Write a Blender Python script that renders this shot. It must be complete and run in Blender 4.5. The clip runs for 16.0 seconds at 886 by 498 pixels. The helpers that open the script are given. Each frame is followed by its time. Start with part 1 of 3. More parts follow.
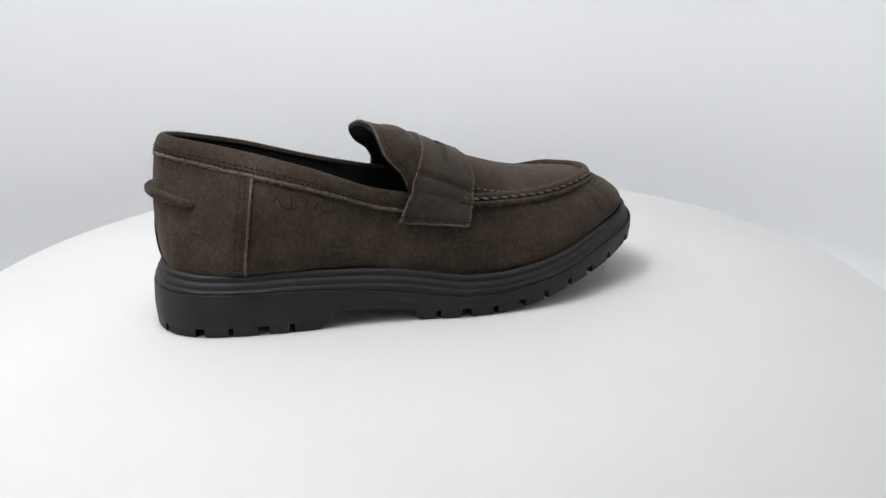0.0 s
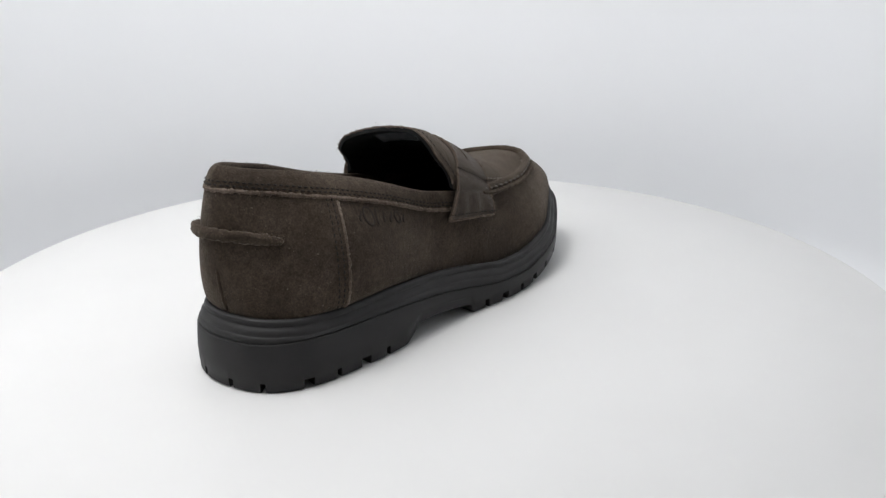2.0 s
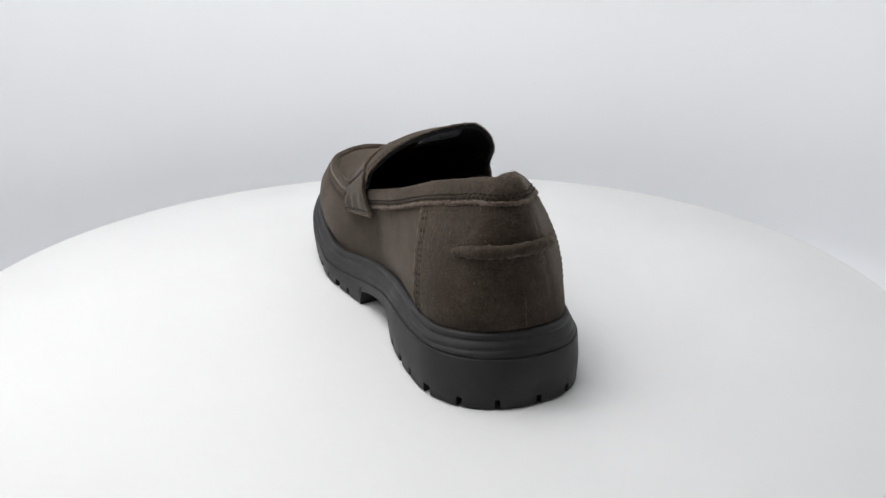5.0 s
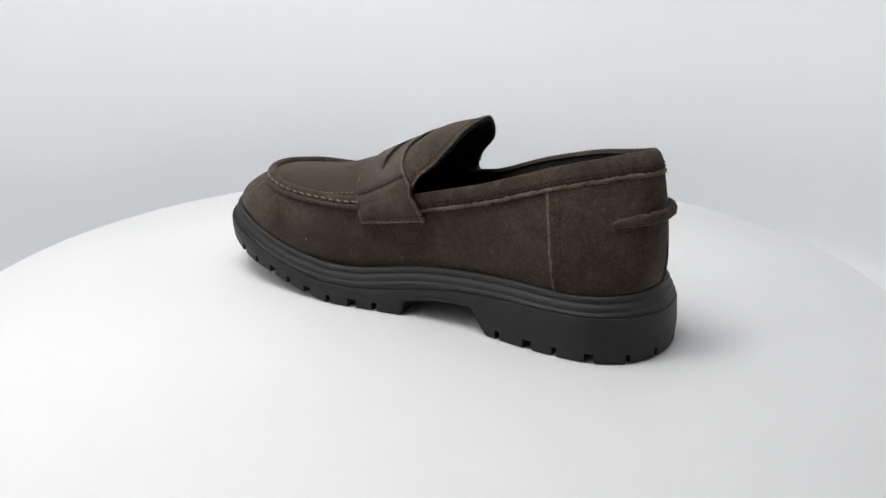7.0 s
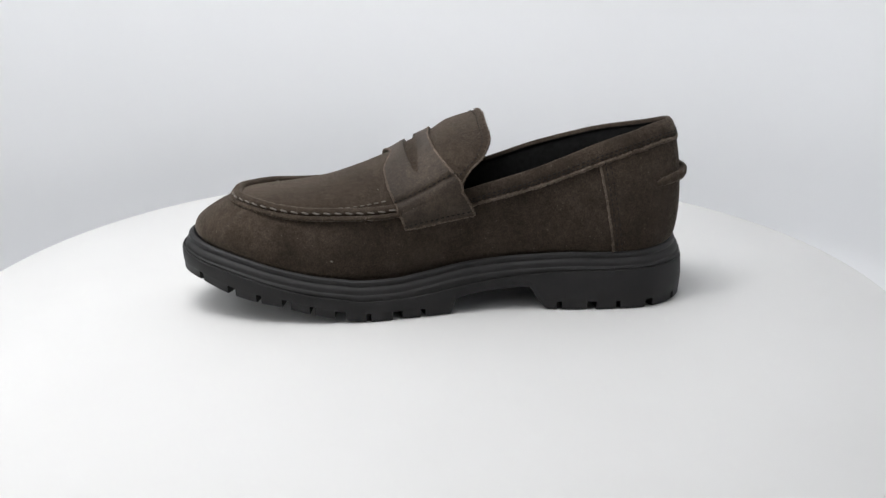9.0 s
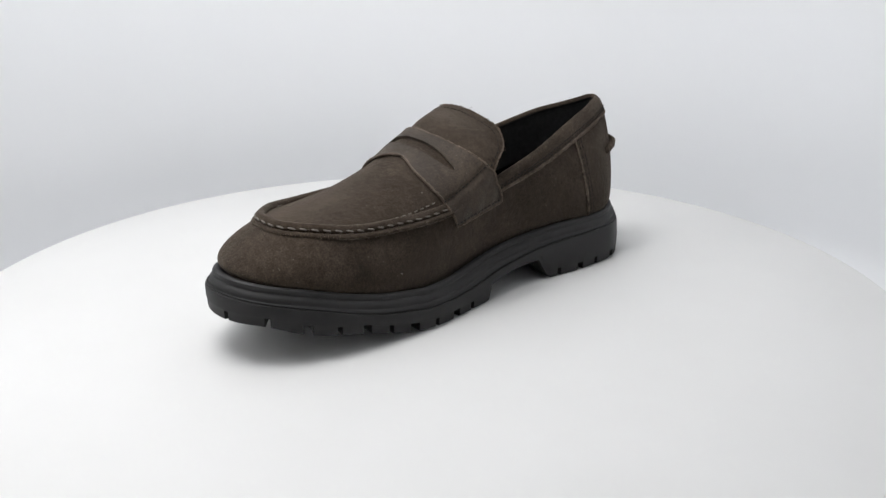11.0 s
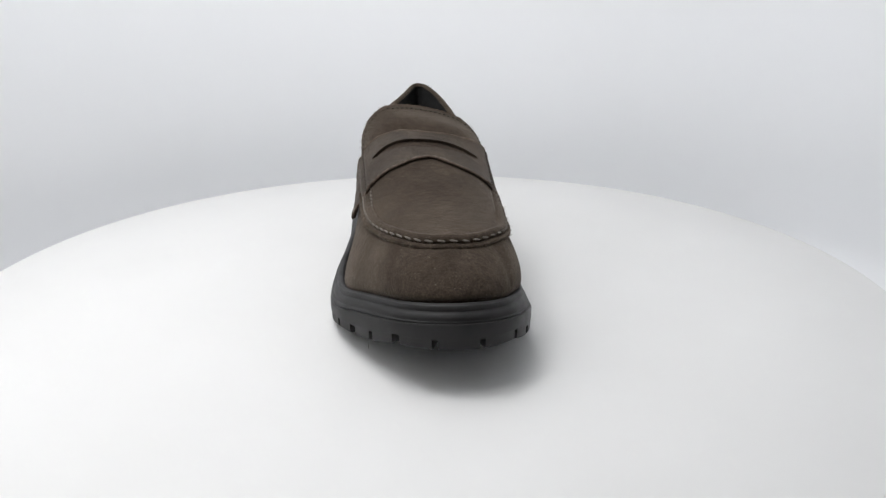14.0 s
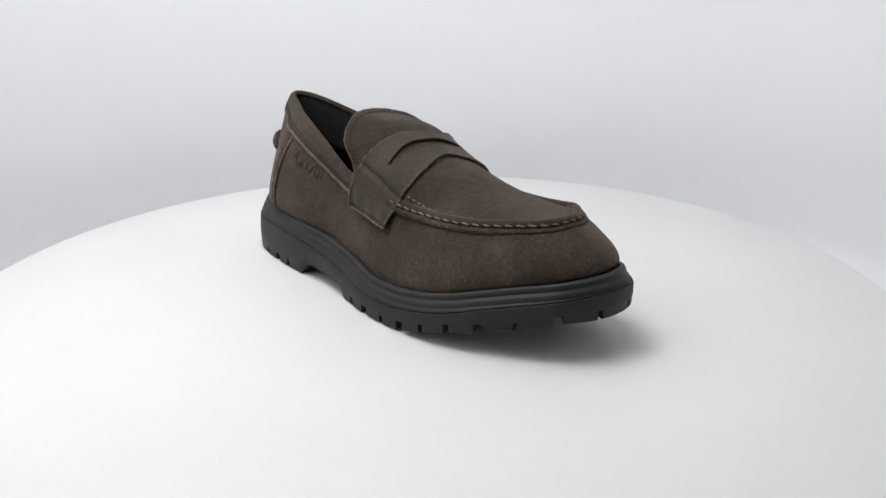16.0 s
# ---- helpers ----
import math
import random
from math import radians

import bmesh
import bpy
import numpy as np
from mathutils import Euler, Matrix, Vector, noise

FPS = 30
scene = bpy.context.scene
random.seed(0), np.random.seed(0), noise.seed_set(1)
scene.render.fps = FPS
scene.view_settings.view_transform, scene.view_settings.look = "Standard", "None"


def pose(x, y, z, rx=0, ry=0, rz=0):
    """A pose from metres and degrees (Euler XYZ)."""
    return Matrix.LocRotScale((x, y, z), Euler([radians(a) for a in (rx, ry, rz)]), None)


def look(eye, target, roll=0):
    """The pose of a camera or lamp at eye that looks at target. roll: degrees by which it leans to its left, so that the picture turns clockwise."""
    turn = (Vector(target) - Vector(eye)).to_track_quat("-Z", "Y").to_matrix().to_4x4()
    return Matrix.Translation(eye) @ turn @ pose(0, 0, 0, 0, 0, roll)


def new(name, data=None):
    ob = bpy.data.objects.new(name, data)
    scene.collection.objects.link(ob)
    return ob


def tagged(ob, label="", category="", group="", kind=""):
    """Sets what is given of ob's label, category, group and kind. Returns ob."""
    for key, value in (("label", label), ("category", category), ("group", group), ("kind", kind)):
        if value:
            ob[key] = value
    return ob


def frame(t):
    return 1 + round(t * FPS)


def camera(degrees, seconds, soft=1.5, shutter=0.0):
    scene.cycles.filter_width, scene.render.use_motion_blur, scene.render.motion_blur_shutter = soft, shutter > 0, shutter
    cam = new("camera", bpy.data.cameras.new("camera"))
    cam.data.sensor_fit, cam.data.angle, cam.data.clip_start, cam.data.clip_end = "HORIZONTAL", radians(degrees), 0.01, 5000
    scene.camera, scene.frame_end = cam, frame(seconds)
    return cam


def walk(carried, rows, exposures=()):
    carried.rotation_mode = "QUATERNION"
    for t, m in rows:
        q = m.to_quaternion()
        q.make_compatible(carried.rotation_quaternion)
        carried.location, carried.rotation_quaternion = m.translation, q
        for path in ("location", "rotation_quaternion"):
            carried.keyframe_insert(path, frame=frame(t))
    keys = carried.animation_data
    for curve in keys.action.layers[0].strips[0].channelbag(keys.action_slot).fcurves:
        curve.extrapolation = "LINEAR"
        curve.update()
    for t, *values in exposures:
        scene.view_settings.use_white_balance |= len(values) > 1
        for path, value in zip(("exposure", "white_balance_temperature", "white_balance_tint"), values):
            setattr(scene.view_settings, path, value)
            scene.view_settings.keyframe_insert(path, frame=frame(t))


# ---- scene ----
cam = camera(55.77, 16.0, soft=1.4)
EYE, AIM = (0.0, -0.4956, 0.1977), (0.01434, 0.07081, 0.00029)
walk(cam, [(0.0, look(EYE, AIM, -0.416)), (16.0, look(EYE, AIM, -0.416))], exposures=[(0.0, 0.0, 6500, 10), (16.0, 0.0, 6500, 10)])

TURN_RATE, TURN_ZERO = 18.395, 4.098      # degrees a second; the moment when the heel faces the lens
DISC_R = 0.2885

# ---------------------------------------------------------------- light
world = bpy.data.worlds.new("studio_air")
scene.world = world
world.use_nodes = True
world.node_tree.nodes["Background"].inputs[0].default_value = (0.80, 0.88, 1.0, 1)
world.node_tree.nodes["Background"].inputs[1].default_value = 0.03


def panel_light(name, eye, target, size_x, size_y, watts, colour):
    lamp = bpy.data.lights.new(name, "AREA")
    lamp.shape, lamp.size, lamp.size_y, lamp.energy, lamp.color = "RECTANGLE", size_x, size_y, watts, colour
    ob = new(name, lamp)
    ob.matrix_world = look(eye, target)
    return ob


panel_light("ceiling_softbox_light", (-0.20, -0.10, 0.82), (-0.30, 0.12, 0.0), 0.46, 0.50, 4.25, (1.0, 0.99, 0.975))
# second lamp has no known source: added to lift the backdrop's left side
panel_light("wall_fill_light", (-0.26, -0.13, 0.74), (-0.46, 0.38, 0.0), 0.26, 0.08, 1.6, (0.985, 0.99, 1.0))
panel_light("side_softbox_light", (-0.345, -0.16, 0.27), (0.0, 0.02, 0.0), 0.36, 0.34, 0.44, (1.0, 0.985, 0.97))


# ---------------------------------------------------------------- materials
def material(name, base, rough=0.7, metal=0.0, spec=0.3):
    m = bpy.data.materials.new(name)
    m.use_nodes = True
    n = m.node_tree.nodes["Principled BSDF"]
    n.inputs["Base Color"].default_value = (*base, 1)
    n.inputs["Roughness"].default_value = rough
    n.inputs["Metallic"].default_value = metal
    n.inputs["Specular IOR Level"].default_value = spec
    return m, m.node_tree.nodes, m.node_tree.links, n


def noise_node(nodes, links, scale, detail=3.0, rough=0.55):
    tc = nodes.new("ShaderNodeTexCoord")
    nz = nodes.new("ShaderNodeTexNoise")
    nz.inputs["Scale"].default_value, nz.inputs["Detail"].default_value, nz.inputs["Roughness"].default_value = scale, detail, rough
    links.new(tc.outputs["Object"], nz.inputs["Vector"])
    return nz


def ramp(nodes, links, source, stops):
    r = nodes.new("ShaderNodeValToRGB")
    while len(r.color_ramp.elements) < len(stops):
        r.color_ramp.elements.new(0.5)
    for e, (p, c) in zip(r.color_ramp.elements, stops):
        e.position, e.color = p, (*c, 1)
    links.new(source, r.inputs[0])
    return r


def mix(nodes, links, a, b, fac, mode="MIX"):
    n = nodes.new("ShaderNodeMix")
    n.data_type, n.blend_type = "RGBA", mode
    for sock, v in ((n.inputs[0], fac), (n.inputs[6], a), (n.inputs[7], b)):
        if isinstance(v, (int, float)):
            sock.default_value = v
        elif isinstance(v, tuple):
            sock.default_value = (*v, 1)
        else:
            links.new(v, sock)
    return n.outputs[2]


def bump(nodes, links, heights, bsdf):
    prev = None
    for src, strength, dist in heights:
        b = nodes.new("ShaderNodeBump")
        b.inputs["Strength"].default_value, b.inputs["Distance"].default_value = strength, dist
        links.new(src, b.inputs["Height"])
        if prev:
            links.new(prev, b.inputs["Normal"])
        prev = b.outputs["Normal"]
    links.new(prev, bsdf.inputs["Normal"])


def suede(name, dark, mid, light, nap=1.0):
    """Brushed suede: cloudy nap at hand scale, fibres at half a millimetre, pale flecks of dust."""
    m, nodes, links, n = material(name, mid, 0.95, 0, 0.12)
    cloud = noise_node(nodes, links, 45, 5, 0.65)
    patch = noise_node(nodes, links, 330, 4, 0.7)
    fibre = noise_node(nodes, links, 1100, 3, 0.75)
    dust = noise_node(nodes, links, 700, 1, 0.5)
    brushed = noise_node(nodes, links, 17, 3, 0.6)
    brushed.inputs["Distortion"].default_value = 0.6
    a = ramp(nodes, links, cloud.outputs[0], [(0.30, dark), (0.52, mid), (0.75, light)])
    w = ramp(nodes, links, brushed.outputs[0], [(0.36, (0.74, 0.74, 0.75)), (0.50, (0.98, 0.98, 0.98)), (0.66, (1.34, 1.33, 1.30))])
    b = ramp(nodes, links, patch.outputs[0], [(0.32, (0.62, 0.62, 0.62)), (0.68, (1.40, 1.38, 1.36))])
    c = ramp(nodes, links, fibre.outputs[0], [(0.34, (0.40, 0.40, 0.40)), (0.68, (1.75, 1.70, 1.65))])
    f = ramp(nodes, links, dust.outputs[0], [(0.74, (0, 0, 0)), (0.79, (0.55, 0.55, 0.55))])
    col = mix(nodes, links, a.outputs[0], w.outputs[0], 0.5, "MULTIPLY")
    col = mix(nodes, links, col, b.outputs[0], 0.65 * nap, "MULTIPLY")
    col = mix(nodes, links, col, c.outputs[0], 0.55 * nap, "MULTIPLY")
    col = mix(nodes, links, col, (0.17, 0.145, 0.12), f.outputs[0])
    links.new(col, n.inputs["Base Color"])
    n.inputs["Sheen Weight"].default_value, n.inputs["Sheen Roughness"].default_value = 0.20, 0.40
    n.inputs["Sheen Tint"].default_value = (0.80, 0.70, 0.60, 1)
    bump(nodes, links, [(cloud.outputs[0], 0.25, 0.0015), (patch.outputs[0], 0.6, 0.0008), (fibre.outputs[0], 0.8, 0.0004)], n)
    return m


SUEDE = suede("brown_suede", (0.0295, 0.0221, 0.0164), (0.0400, 0.0305, 0.0231), (0.057, 0.0440, 0.0342))
SUEDE_STRAP = suede("worn_brown_suede", (0.0295, 0.0217, 0.0160), (0.0405, 0.0303, 0.0225), (0.060, 0.0458, 0.0350), 0.8)
SUEDE_STRAP.node_tree.nodes["Principled BSDF"].inputs["Roughness"].default_value = 0.60
SUEDE_STRAP.node_tree.nodes["Principled BSDF"].inputs["Specular IOR Level"].default_value = 0.20
SUEDE_STRAP.node_tree.nodes["Principled BSDF"].inputs["Sheen Weight"].default_value = 0.08
RAW_EDGE = suede("raw_suede_edge", (0.068, 0.051, 0.041), (0.100, 0.078, 0.063), (0.150, 0.120, 0.100))


def rubber_material():
    m, nodes, links, n = material("black_rubber", (0.022, 0.022, 0.023), 0.6, 0, 0.24)
    big, fine = noise_node(nodes, links, 55, 4), noise_node(nodes, links, 2200, 2)
    a = ramp(nodes, links, big.outputs[0], [(0.3, (0.0145, 0.0140, 0.0143)), (0.7, (0.0235, 0.0226, 0.0231))])
    links.new(a.outputs[0], n.inputs["Base Color"])
    r = ramp(nodes, links, big.outputs[0], [(0.3, (0.46, 0.46, 0.46)), (0.7, (0.62, 0.62, 0.62))])
    links.new(r.outputs[0], n.inputs["Roughness"])
    bump(nodes, links, [(fine.outputs[0], 0.25, 0.0001), (big.outputs[0], 0.1, 0.0005)], n)
    return m


RUBBER = rubber_material()


def plain(name, lo, hi, rough, scale, relief=0.0002, spec=0.3):
    m, nodes, links, n = material(name, lo, rough, 0, spec)
    a, b = noise_node(nodes, links, scale, 4), noise_node(nodes, links, scale * 18, 3)
    c = ramp(nodes, links, a.outputs[0], [(0.3, lo), (0.7, hi)])
    links.new(c.outputs[0], n.inputs["Base Color"])
    bump(nodes, links, [(a.outputs[0], 0.15, relief * 3), (b.outputs[0], 0.3, relief)], n)
    return m


LINING = plain("black_textile_lining", (0.006, 0.006, 0.006), (0.012, 0.012, 0.012), 0.9, 300, 0.0002, 0.15)
# grey base paints the pale reflection on the dark glossy label, besides its print
LINING_GLOSS = plain("label_print_and_sheen", (0.07, 0.072, 0.075), (0.12, 0.122, 0.125), 0.26, 200, 0.0001, 0.5)
THREAD_DARK = plain("dark_thread", (0.007, 0.006, 0.005), (0.013, 0.010, 0.008), 0.8, 900)
THREAD_PALE = plain("pale_waxed_thread", (0.105, 0.090, 0.075), (0.18, 0.158, 0.136), 0.6, 900)
PRESSED = plain("pressed_suede", (0.024, 0.019, 0.015), (0.034, 0.026, 0.021), 0.9, 700)
WHITE_TOP = plain("white_matte_laminate", (0.59, 0.59, 0.585), (0.61, 0.61, 0.605), 0.55, 9, 0.00005, 0.3)
# stands for the open front: this grey sets how much fill comes back
FRONT_FILL = plain("grey_front_fill", (0.22, 0.22, 0.22), (0.27, 0.27, 0.27), 0.9, 5, 0.0003, 0.1)
WHITE_CLOTH = plain("white_backdrop_paper", (0.768, 0.781, 0.797), (0.793, 0.802, 0.817), 0.9, 3, 0.0002, 0.1)


# ---------------------------------------------------------------- mesh helpers
def mesh_of(name, verts, faces, sharp=40):
    me = bpy.data.meshes.new(name)
    me.from_pydata([tuple(map(float, v)) for v in verts], [], [tuple(map(int, f)) for f in faces])
    bm = bmesh.new()
    bm.from_mesh(me)
    bmesh.ops.recalc_face_normals(bm, faces=bm.faces[:])
    bm.to_mesh(me)
    bm.free()
    me.shade_smooth()
    me.set_sharp_from_angle(angle=radians(sharp))
    return me


def part(name, me, mat, parent, label=""):
    ob = new(name, me)
    if not me.materials:
        me.materials.append(mat)
    ob.parent = parent
    return tagged(ob, label)


def grid_faces(n, m, wrap=False, base=0):
    return [(base + i * m + j, base + i * m + j + 1, base + (i + 1) % n * m + j + 1, base + (i + 1) % n * m + j)
            for i in range(n if wrap else n - 1) for j in range(m - 1)]


def grid_normals(g, wrap=False):
    if wrap:
        du = np.roll(g, -1, 0) - np.roll(g, 1, 0)
    else:
        du = np.gradient(g, axis=0)
    n = np.cross(du, np.gradient(g, axis=1))
    return n / (np.linalg.norm(n, axis=2, keepdims=True) + 1e-12)


def grid(name, g, wrap=False, sharp=50):
    n, m = g.shape[:2]
    return mesh_of(name, g.reshape(-1, 3), grid_faces(n, m, wrap), sharp)


def sheet(name, g, thick, out):
    """A sheet of leather between the grid g and g moved by thick; out: a direction that says which side is outside."""
    n, m = g.shape[:2]
    nr = grid_normals(g)
    nr *= np.sign((nr * out).sum(2, keepdims=True) + 1e-9)
    lo = g - nr * thick
    verts = np.concatenate([g.reshape(-1, 3), lo.reshape(-1, 3)])
    k = n * m
    faces = grid_faces(n, m) + [f[::-1] for f in grid_faces(n, m, base=k)]
    rim = [i * m for i in range(n)] + [(n - 1) * m + j for j in range(1, m)] + [i * m + m - 1 for i in range(n - 2, -1, -1)] + list(range(m - 2, 0, -1))
    for a, b in zip(rim, rim[1:] + rim[:1]):
        faces.append((a, b, b + k, a + k))
    return mesh_of(name, verts, faces, 60)


def path_frames(p, closed=False):
    t = np.roll(p, -1, 0) - np.roll(p, 1, 0) if closed else np.gradient(p, axis=0)
    t /= np.linalg.norm(t, axis=1, keepdims=True) + 1e-12
    up = np.tile((0, 0, 1.0), (len(p), 1))
    s = np.cross(t, up)
    s /= np.linalg.norm(s, axis=1, keepdims=True) + 1e-12
    return t, s, np.cross(s, t)


def tube(name, p, rs, ru, sides=8, closed=False, fray=0.0, seed=0, taper=None):
    """A cord along p, rs thick sideways and ru upright, with an uneven surface."""
    p = np.asarray(p, float)
    t, s, u = path_frames(p, closed)
    rng = np.random.default_rng(seed)
    a = np.arange(sides) / sides * 2 * math.pi
    k = 1 + fray * rng.normal(size=(len(p), sides))
    if taper is not None:
        k *= taper(np.linspace(0, 1, len(p)))[:, None]
    if not closed:
        k[0] *= 0.3
        k[-1] *= 0.3
    g = p[:, None] + s[:, None] * (np.cos(a) * rs)[None, :, None] * k[..., None] + u[:, None] * (np.sin(a) * ru)[None, :, None] * k[..., None]
    n = len(p)
    faces = [(i * sides + j, i * sides + (j + 1) % sides, (i + 1) % n * sides + (j + 1) % sides, (i + 1) % n * sides + j)
             for i in range(n if closed else n - 1) for j in range(sides)]
    if not closed:
        faces += [tuple(range(sides)), tuple((n - 1) * sides + j for j in range(sides))]
    return mesh_of(name, g.reshape(-1, 3), faces, 80)


def fuzz(path, count, length, spread, mat, parent, seed, r=.00011):
    """Loose suede fibres that stand out from a cut edge."""
    rng = np.random.default_rng(seed)
    p = np.asarray(path, float)
    verts, faces = [], []
    for i in rng.integers(0, len(p), count):
        q = p[i] + rng.normal(size=3) * spread
        d = rng.normal(size=3)
        d /= np.linalg.norm(d)
        tip = q + d * length * rng.uniform(.5, 1.3) + rng.normal(size=3) * length * .2
        mid = (q + tip) / 2 + rng.normal(size=3) * length * .15
        s = np.cross(d, (.3, .5, .8))
        s /= np.linalg.norm(s)
        w = np.cross(s, d)
        k = len(verts)
        for c, rr in ((q, r), (mid, r * .8)):
            verts += [c + (s * math.cos(a) + w * math.sin(a)) * rr for a in (0, 2.094, 4.189)]
        verts.append(tip)
        for a in range(3):
            b = (a + 1) % 3
            faces += [(k + a, k + b, k + 3 + b, k + 3 + a), (k + 3 + a, k + 3 + b, k + 6)]
    return tagged(part("fibre_fringe", mesh_of("fibre_fringe", verts, faces, 80), mat, parent), kind="stuff")


def resample(p, step):
    p = np.asarray(p, float)
    d = np.r_[0, np.cumsum(np.linalg.norm(np.diff(p, axis=0), axis=1))]
    n = max(2, int(round(d[-1] / step)) + 1)
    s = np.linspace(0, d[-1], n)
    return np.stack([np.interp(s, d, p[:, k]) for k in range(3)], 1)


def spline(*keys):
    """A smooth curve through (position, value) keys, with no overshoot."""
    x, y = np.array(keys, float).T
    h, d = np.diff(x), np.diff(y) / np.diff(x)
    m = np.r_[d[0], np.where(d[:-1] * d[1:] > 0, 2 * d[:-1] * d[1:] / (d[:-1] + d[1:] + 1e-15), 0), d[-1]]

    def f(q):
        q = np.clip(np.asarray(q, float), x[0], x[-1])
        i = np.clip(np.searchsorted(x, q) - 1, 0, len(h) - 1)
        s = (q - x[i]) / h[i]
        return ((1 + 2 * s) * (1 - s) ** 2 * y[i] + s * (1 - s) ** 2 * h[i] * m[i]
                + s * s * (3 - 2 * s) * y[i + 1] + s * s * (s - 1) * h[i] * m[i + 1])
    return f


def through_points(points, per=24, closed=False):
    """A Catmull-Rom curve through a few points."""
    p = np.array(points, float)
    n = len(p)
    out = []
    for i in range(n if closed else n - 1):
        a, b, c, d = (p[(i + k) % n] if closed else p[min(max(i + k, 0), n - 1)] for k in (-1, 0, 1, 2))
        t = np.arange(per)[:, None] / per
        out.append(0.5 * (2 * b + (c - a) * t + (2 * a - 5 * b + 4 * c - d) * t * t + (3 * b - a - 3 * c + d) * t ** 3))
    out = np.concatenate(out)
    return out if closed else np.r_[out, p[-1:]]


# ---------------------------------------------------------------- the studio
def studio():
    # a tent of white paper: round behind the turntable, straight beside the camera, with a small cove at its foot
    floor_z, r, west, east, cove, top, front = -0.09, 0.369, 0.390, 0.455, 0.045, 0.90, -1.10
    plan = [(-west, y, -1, 0) for y in np.linspace(front, -0.02, 14)]
    plan += [(-(west if a < math.pi / 2 else east) * math.cos(a), r * math.sin(a), -math.cos(a), math.sin(a)) for a in np.linspace(0, math.pi, 61)]
    plan += [(east, y, 1, 0) for y in np.linspace(-0.02, front, 14)]
    prof = [(cove * (1 - math.sin(a)), floor_z + cove * (1 - math.cos(a))) for a in np.linspace(0, math.pi / 2, 14)]
    prof += [(0, z) for z in np.linspace(floor_z + cove + 0.05, top, 8)]
    g = np.array([[(x - nx * d, y - ny * d, z) for d, z in prof] for x, y, nx, ny in plan])
    centre = np.array((0, 0, 0.3)) - g
    ob = new("backdrop", sheet("backdrop", g, -0.004, -centre))
    ob.data.materials.append(WHITE_CLOTH)
    tagged(ob, "smooth white paper sweep curving behind the turntable", "backdrop", kind="structure")
    # unseen panels, added to bounce light; the grey front one tunes the fill
    for name, size, at in (("floor", (1.4, 1.75, 0.02), (0.1, -0.27, floor_z - 0.0102)), ("wall_south", (1.4, 0.02, 1.0), (0.1, front - 0.012, 0.40)),
                           ("ceiling", (1.4, 1.75, 0.02), (0.1, -0.27, top + 0.012))):
        bm = bmesh.new()
        bmesh.ops.create_cube(bm, size=1, matrix=Matrix.Translation(at) @ Matrix.Diagonal((*size, 1)))
        me = bpy.data.meshes.new(name)
        bm.to_mesh(me)
        bm.free()
        me.materials.append(FRONT_FILL if name == "wall_south" else WHITE_CLOTH)
        tagged(new(name, me), "plain unseen panel added to close the tent and bounce light", name.split("_")[0], kind="structure")


studio()


def lathe(name, prof, n=160):
    g = np.array([[(r * math.cos(a), r * math.sin(a), z) for r, z in prof] for a in np.arange(n) / n * 2 * math.pi])
    return grid(name, g, True, 35)


def turntable():
    top = new("turntable")
    r = DISC_R
    part("round_top", lathe("round_top", [(0.0005, 0), (0.1, 0), (0.2, 0), (r - 0.0016, 0), (r - 0.0005, -0.0004), (r, -0.0014), (r, -0.0166), (r - 0.001, -0.018), (0.12, -0.018), (0.0005, -0.018)], 256), WHITE_TOP, top)
    part("spindle", lathe("spindle", [(0.0005, -0.018), (0.03, -0.018), (0.03, -0.024), (0.0005, -0.024)], 48), RUBBER, top)
    tagged(top, "round matte white turntable disc carrying a loafer", "turntable")
    base = new("pedestal", lathe("pedestal", [(0.0005, -0.024), (0.135, -0.024), (0.139, -0.0265), (0.142, -0.088), (0.141, -0.09), (0.0005, -0.09)], 96))
    base.data.materials.append(WHITE_TOP)
    tagged(base, "low round white base under the turntable disc", "pedestal")
    return top


TABLE = turntable()

# ---------------------------------------------------------------- the loafer
# its own space: y from heel to toe, x to its outer side, z up from the disc
SHOE = new("loafer")
tagged(SHOE, "dark brown suede penny loafer with chunky black rubber sole", "shoe")

OUTLINE = through_points([
    (.0000, -.1605), (.0162, -.1581), (.0280, -.1516), (.0367, -.1399), (.0414, -.1254), (.0446, -.1030), (.0468, -.0748), (.0474, -.0447),
    (.0507, -.0159), (.0550, .0101), (.0558, .0370), (.0537, .0601), (.0486, .0806), (.0396, .0985), (.0305, .1144), (.0185, .1313),
    (.0037, .1413), (-.0125, .1442), (-.0276, .1401), (-.0396, .1291), (-.0475, .1130), (-.0528, .0950), (-.0554, .0740), (-.0561, .0536),
    (-.0551, .0291), (-.0500, .0040), (-.0436, -.0256), (-.0408, -.0550), (-.0418, -.0849), (-.0420, -.1080), (-.0398, -.1302),
    (-.0333, -.1444), (-.0245, -.1533), (-.0133, -.1586)], 40, True)
z_join = spline((-.161, .0358), (-.149, .0350), (-.135, .0338), (-.111, .0331), (-.088, .0334), (-.063, .0322), (-.03, .0297), (0, .0251), (.0155, .0231), (.035, .0230), (.048, .0244), (.0605, .0260), (.0785, .0297), (.096, .0342), (.112, .0383), (.128, .0418), (.144, .0452))
z_ledge = spline((-.161, .0252), (-.137, .0250), (-.12, .0245), (-.087, .0240), (-.06, .0220), (-.031, .0184), (0, .0138), (.014, .0128), (.034, .0127), (.05, .0150), (.064, .0171), (.08, .0208), (.096, .0256), (.112, .0299), (.128, .0339), (.144, .0378))
